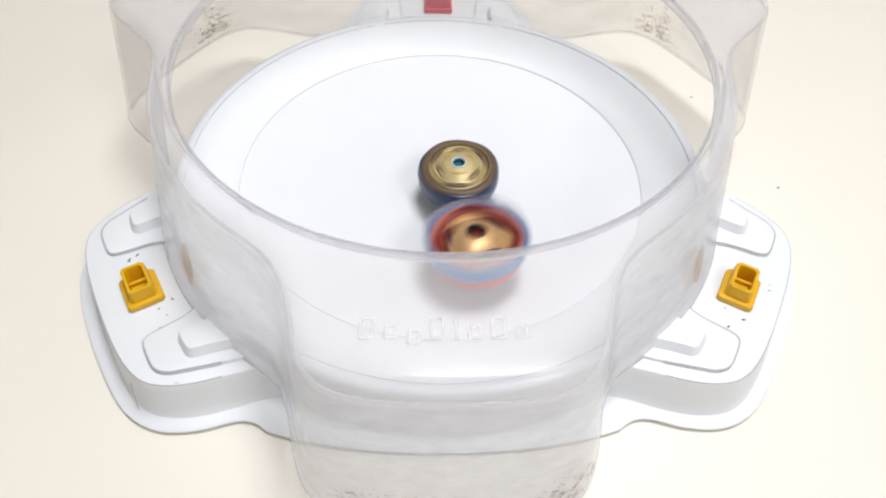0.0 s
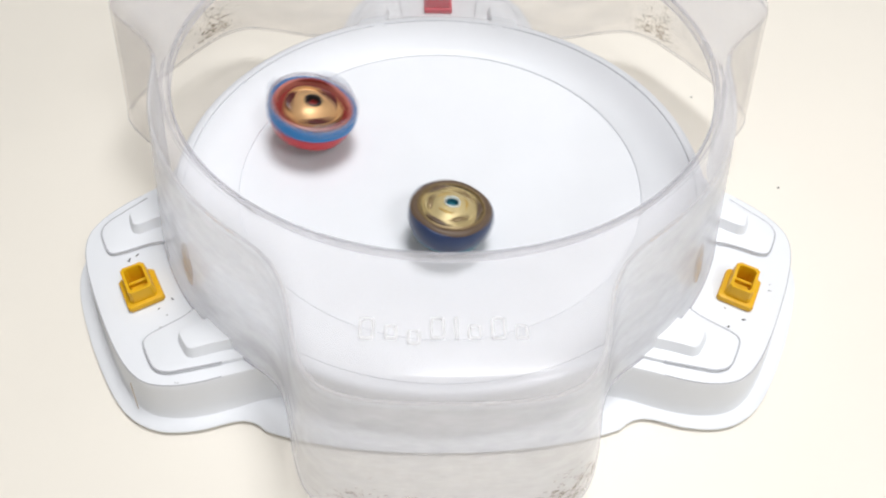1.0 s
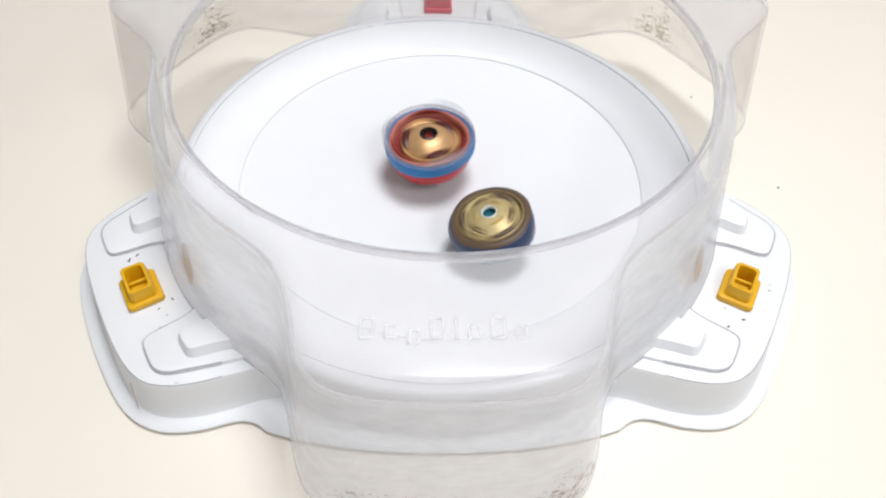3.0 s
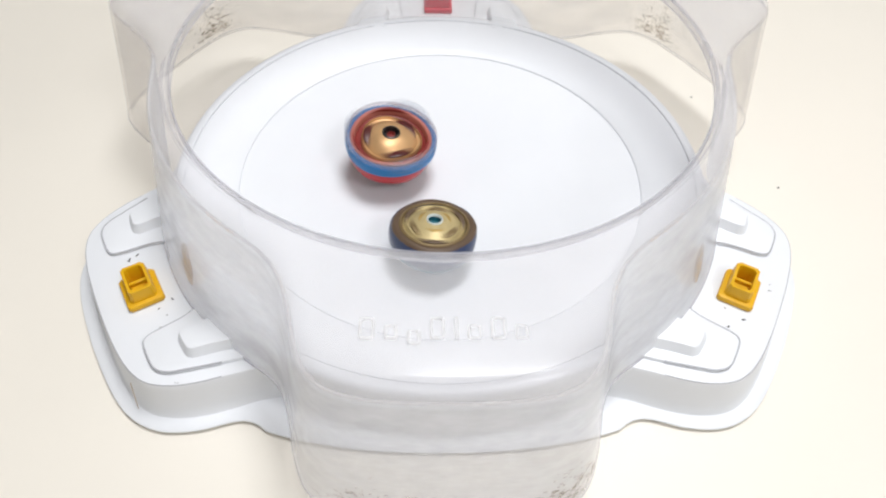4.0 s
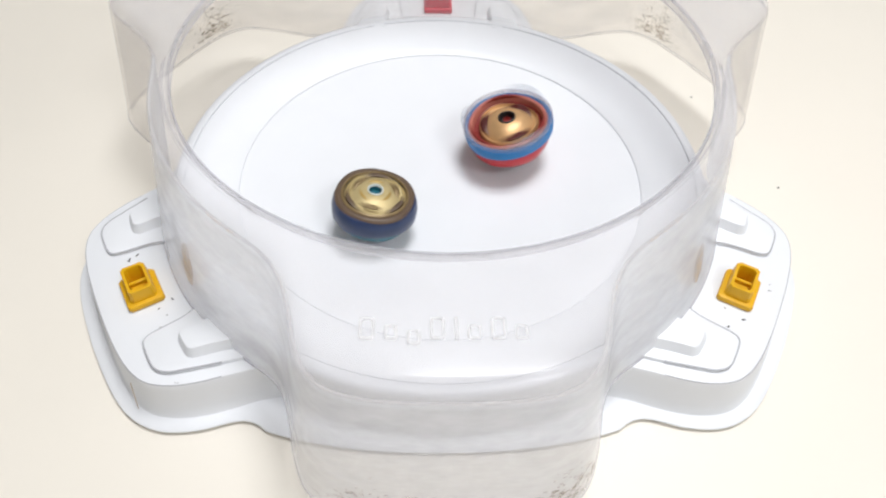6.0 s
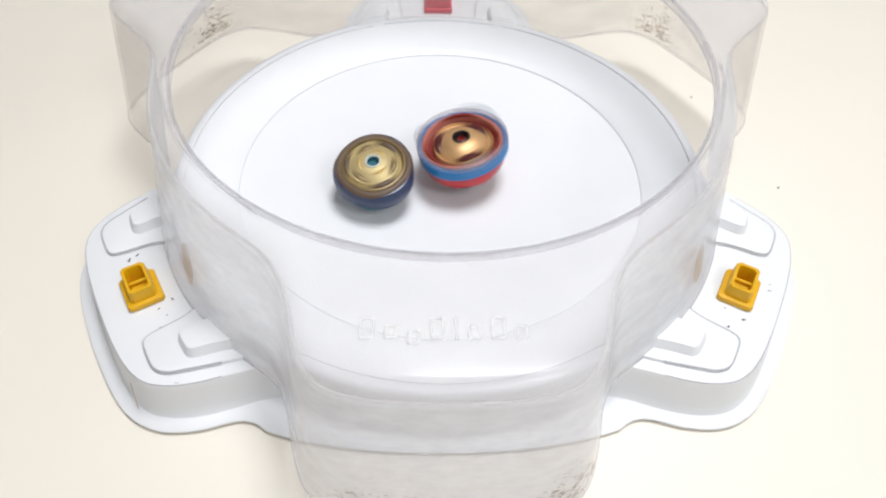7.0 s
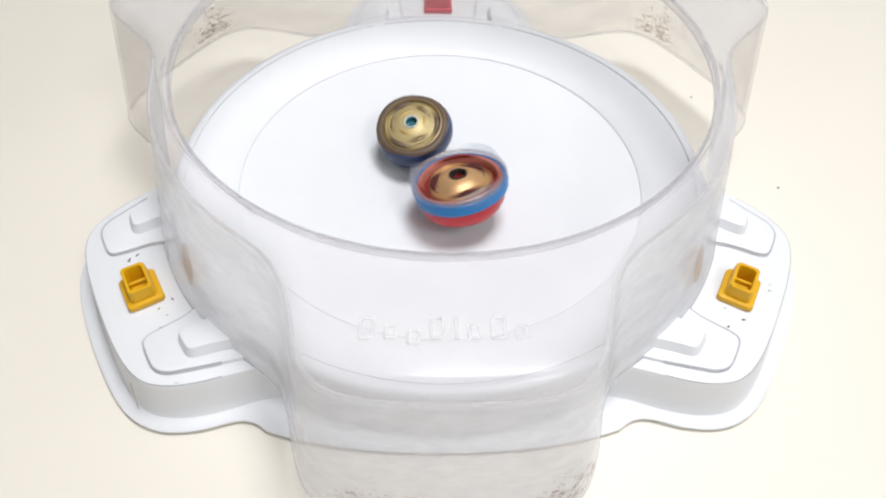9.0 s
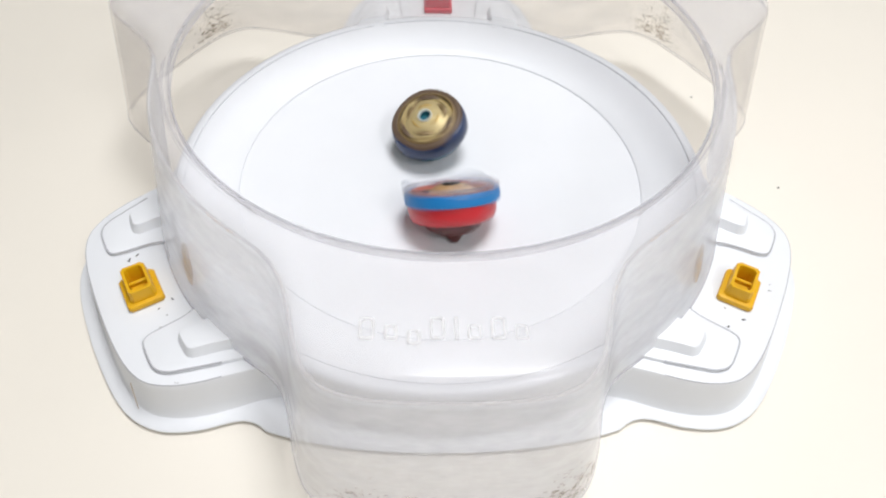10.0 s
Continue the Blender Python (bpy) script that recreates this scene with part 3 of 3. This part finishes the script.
def motions():
    walk(red_top, spun([
        (0, 0.0176, -0.0727, -0.052, 0.106), (0.1, 0.0405, -0.0535, -0.096, 0.072),
        (0.2, 0.0574, -0.0288, -0.123, 0.068), (0.3, 0.0639, -0.0010, -0.193, 0.065),
        (0.4, 0.0581, 0.0284, -0.184, 0.018), (0.5, 0.0382, 0.0464, -0.189, 0.011),
        (0.6, 0.0069, 0.0535, -0.029, -0.003), (0.7, -0.0194, 0.0569, 0.044, -0.009),
        (0.8, -0.0421, 0.0439, 0.123, -0.013), (0.9, -0.0624, 0.0332, 0.222, 0.005),
        (1, -0.0814, 0.0305, 0.229, -0.010), (1.1, -0.0824, 0.0141, 0.169, 0.012),
        (1.2, -0.0649, -0.0060, 0.042, 0.007), (1.3, -0.0385, -0.0203, 0.001, -0.045),
        (1.4, -0.0197, -0.0249, 0.020, -0.007), (1.5, -0.0165, -0.0149, 0.107, -0.027),
        (1.6, -0.0137, -0.0055, 0.122, -0.072), (1.7, -0.0124, 0.0051, 0.100, -0.060),
        (1.8, -0.0201, 0.0186, 0.117, -0.054), (1.9, -0.0268, 0.0281, 0.154, -0.069),
        (2, -0.0307, 0.0325, 0.161, -0.075), (2.1, -0.0339, 0.0351, 0.164, -0.105),
        (2.2, -0.0331, 0.0319, 0.105, -0.071), (2.3, -0.0270, 0.0284, 0.032, -0.040),
        (2.4, -0.0387, 0.0405, 0.176, -0.086), (2.5, -0.0378, 0.0401, 0.113, -0.109),
        (2.6, -0.0342, 0.0344, 0.047, -0.101), (2.7, -0.0196, 0.0202, -0.042, -0.056),
        (3, -0.0055, 0.0078, -0.056, -0.035), (3.3, -0.0113, 0.0049, 0.051, -0.056),
        (3.55, -0.0149, -0.0026, -0.015, 0.008), (3.8, -0.0164, -0.0013, -0.092, 0.049),
        (3.9, -0.0286, 0.0061, 0.098, 0.019), (4, -0.0317, 0.0087, 0.102, -0.061),
        (4.1, -0.0296, 0.0078, 0.040, -0.087), (4.2, -0.0257, 0.0033, 0.067, -0.053),
        (4.3, -0.0164, 0.0015, 0.134, -0.030), (4.4, -0.0075, 0.0080, 0.093, -0.039),
        (4.5, 0.0035, 0.0142, 0.012, -0.045), (4.6, 0.0118, 0.0150, -0.040, -0.045),
        (4.7, 0.0211, 0.0206, -0.119, -0.026), (4.8, 0.0253, 0.0220, -0.188, -0.030),
        (4.9, 0.0255, 0.0168, -0.217, 0.025), (5, 0.0207, 0.0088, -0.155, -0.009),
        (5.1, 0.0208, -0.0006, -0.118, -0.018), (5.2, 0.0217, -0.0048, -0.095, 0.027),
        (5.3, 0.0292, -0.0062, -0.134, 0.042), (5.4, 0.0311, -0.0061, -0.174, 0.017),
        (5.5, 0.0285, -0.0080, -0.132, 0.045), (5.6, 0.0406, -0.0003, -0.154, 0.010),
        (5.7, 0.0434, 0.0050, -0.160, 0.002), (5.95, 0.0452, 0.0190, -0.199, -0.019),
        (6.25, 0.0316, 0.0232, -0.126, -0.028), (6.55, 0.0197, 0.0177, -0.079, -0.022),
        (6.8, 0.0164, 0.0132, -0.110, -0.041), (6.9, 0.0184, 0.0090, -0.176, -0.012),
        (7, 0.0155, 0.0043, -0.146, -0.003), (7.1, 0.0176, -0.0032, -0.111, -0.041),
        (7.2, 0.0197, -0.0086, -0.115, -0.058), (7.3, 0.0197, -0.0144, -0.171, -0.052),
        (7.4, 0.0193, -0.0218, -0.233, 0.006), (7.5, 0.0196, -0.0300, -0.201, 0.050),
        (7.6, 0.0178, -0.0346, -0.151, 0.087), (7.7, 0.0177, -0.0356, -0.113, 0.114),
        (7.8, 0.0115, -0.0315, -0.038, 0.106), (7.9, 0.0111, -0.0281, -0.076, 0.052),
        (8, 0.0168, -0.0246, -0.110, 0.021), (8.1, 0.0168, -0.0228, -0.110, -0.009),
        (8.2, 0.0200, -0.0182, -0.151, -0.017), (8.3, 0.0229, -0.0161, -0.202, -0.024),
        (8.4, 0.0293, -0.0140, -0.227, -0.170), (8.5, 0.0312, -0.0195, -0.137, -0.038),
        (8.6, 0.0283, -0.0241, -0.069, 0.070), (8.7, 0.0246, -0.0279, -0.125, 0.183),
        (8.8, 0.0218, -0.0285, -0.181, 0.051), (8.9, 0.0183, -0.0334, -0.157, 0.245),
        (9, 0.0139, -0.0316, -0.176, 0.184), (9.1, 0.0165, -0.0381, -0.393, 0.067),
        (9.2, 0.0095, -0.0474, -0.200, 0.260), (9.3, -0.0040, -0.0422, 0.173, 0.055),
        (9.4, -0.0077, -0.0325, 0.140, 0.021), (9.5, 0.0022, -0.0338, -0.176, -0.115),
        (9.6, -0.0005, -0.0329, 0.039, -0.022), (9.7, 0.0015, -0.0338, 0.047, 0.130),
        (9.8, 0.0149, -0.0263, -0.278, -0.205), (9.9, 0.0170, -0.0343, -0.407, 0.106),
        (10, 0.0069, -0.0476, -0.079, 0.609),
    ], 0, 52))
    walk(gold_top, spun([
        (0, 0.0103, -0.0136, -0.039, -0.048), (0.1, 0.0103, -0.0127, -0.039, -0.050),
        (0.2, 0.0074, -0.0082, -0.033, -0.057), (0.3, 0.0038, -0.0063, -0.026, -0.060),
        (0.4, -0.0005, -0.0044, -0.018, -0.063), (0.5, -0.0035, -0.0031, -0.012, -0.079),
        (0.6, -0.0090, -0.0091, -0.001, -0.084), (0.7, -0.0137, -0.0137, 0.042, -0.077),
        (0.8, -0.0174, -0.0158, 0.106, -0.062), (0.9, -0.0094, -0.0329, 0.151, -0.002),
        (1, 0.0017, -0.0483, 0.102, 0.079), (1.1, 0.0075, -0.0524, 0.031, 0.106),
        (1.2, 0.0140, -0.0546, -0.042, 0.150), (1.3, 0.0220, -0.0516, -0.158, 0.109),
        (1.4, 0.0344, -0.0455, -0.287, 0.078), (1.5, 0.0424, -0.0420, -0.332, 0.044),
        (1.6, 0.0422, -0.0331, -0.344, -0.028), (1.7, 0.0408, -0.0226, -0.350, -0.136),
        (1.8, 0.0379, -0.0194, -0.327, -0.203), (1.9, 0.0275, -0.0068, -0.245, -0.283),
        (2, 0.0190, -0.0055, -0.151, -0.242), (2.1, 0.0161, -0.0124, -0.102, -0.196),
        (2.2, 0.0072, -0.0141, 0.036, -0.216), (2.3, 0.0059, -0.0266, 0.069, -0.121),
        (2.4, 0.0118, -0.0511, 0.132, 0.020), (2.5, 0.0127, -0.0628, 0.105, 0.099),
        (2.6, 0.0157, -0.0672, 0.022, 0.192), (2.7, 0.0222, -0.0681, -0.120, 0.200),
        (3, 0.0305, -0.0540, -0.237, 0.019), (3.3, 0.0189, -0.0306, -0.109, -0.165),
        (3.55, 0.0005, -0.0442, 0.037, -0.115), (3.8, -0.0028, -0.0502, -0.015, -0.101),
        (3.9, -0.0049, -0.0599, 0.084, 0.054), (4, -0.0062, -0.0641, 0.059, 0.164),
        (4.1, -0.0013, -0.0617, -0.079, 0.161), (4.2, 0.0026, -0.0583, -0.172, 0.111),
        (4.3, 0.0063, -0.0554, -0.238, 0.031), (4.4, 0.0059, -0.0474, -0.223, -0.050),
        (4.5, 0.0012, -0.0404, -0.140, -0.125), (4.6, -0.0045, -0.0351, -0.060, -0.129),
        (4.7, -0.0110, -0.0306, -0.043, -0.169), (4.8, -0.0166, -0.0295, 0.016, -0.138),
        (4.9, -0.0202, -0.0279, 0.023, -0.140), (5, -0.0241, -0.0291, 0.062, -0.108),
        (5.1, -0.0282, -0.0356, 0.128, -0.013), (5.2, -0.0290, -0.0374, 0.135, 0.068),
        (5.3, -0.0255, -0.0414, 0.094, 0.149), (5.4, -0.0234, -0.0415, 0.024, 0.150),
        (5.5, -0.0174, -0.0360, -0.084, 0.061), (5.6, -0.0337, -0.0398, 0.050, -0.046),
        (5.7, -0.0342, -0.0370, 0.083, -0.124), (5.95, -0.0383, -0.0406, 0.127, 0.051),
        (6.25, -0.0394, -0.0315, 0.007, 0.056), (6.55, -0.0416, -0.0211, 0.065, -0.064),
        (6.8, -0.0372, -0.0174, -0.030, -0.092), (6.9, -0.0350, -0.0144, -0.140, -0.119),
        (7, -0.0366, -0.0091, -0.040, -0.182), (7.1, -0.0419, -0.0045, 0.072, -0.243),
        (7.2, -0.0441, -0.0045, 0.174, -0.149), (7.3, -0.0431, -0.0110, 0.124, 0.100),
        (7.4, -0.0385, -0.0116, 0.045, 0.191), (7.5, -0.0359, -0.0011, -0.043, -0.051),
        (7.6, -0.0345, 0.0011, -0.092, -0.062), (7.7, -0.0319, 0.0092, -0.070, -0.214),
        (7.8, -0.0360, 0.0139, 0.058, -0.272), (7.9, -0.0388, 0.0147, 0.108, -0.272),
        (8, -0.0372, 0.0140, 0.171, -0.243), (8.1, -0.0359, 0.0126, 0.221, -0.100),
        (8.2, -0.0311, 0.0068, 0.104, 0.070), (8.3, -0.0276, 0.0100, 0.008, -0.010),
        (8.4, -0.0311, 0.0232, 0.004, -0.306), (8.5, -0.0315, 0.0277, 0.126, -0.365),
        (8.6, -0.0321, 0.0245, 0.259, -0.169), (8.7, -0.0282, 0.0163, 0.194, 0.072),
        (8.8, -0.0161, 0.0196, -0.177, -0.030), (8.9, -0.0135, 0.0230, -0.107, -0.115),
        (9, -0.0134, 0.0281, -0.132, -0.275), (9.1, -0.0153, 0.0417, -0.172, -0.496),
        (9.2, -0.0253, 0.0451, 0.208, -0.513), (9.3, -0.0220, 0.0323, 0.220, -0.255),
        (9.4, -0.0190, 0.0159, 0.263, 0.091), (9.5, -0.0048, 0.0188, -0.176, 0.099),
        (9.6, -0.0016, 0.0227, -0.203, -0.031), (9.7, -0.0084, 0.0269, -0.002, -0.292),
        (9.8, -0.0037, 0.0235, 0.038, -0.225), (9.9, -0.0104, 0.0209, 0.235, -0.105),
        (10, -0.0014, 0.0334, -0.268, -0.243),
    ], 40, 49))


motions()
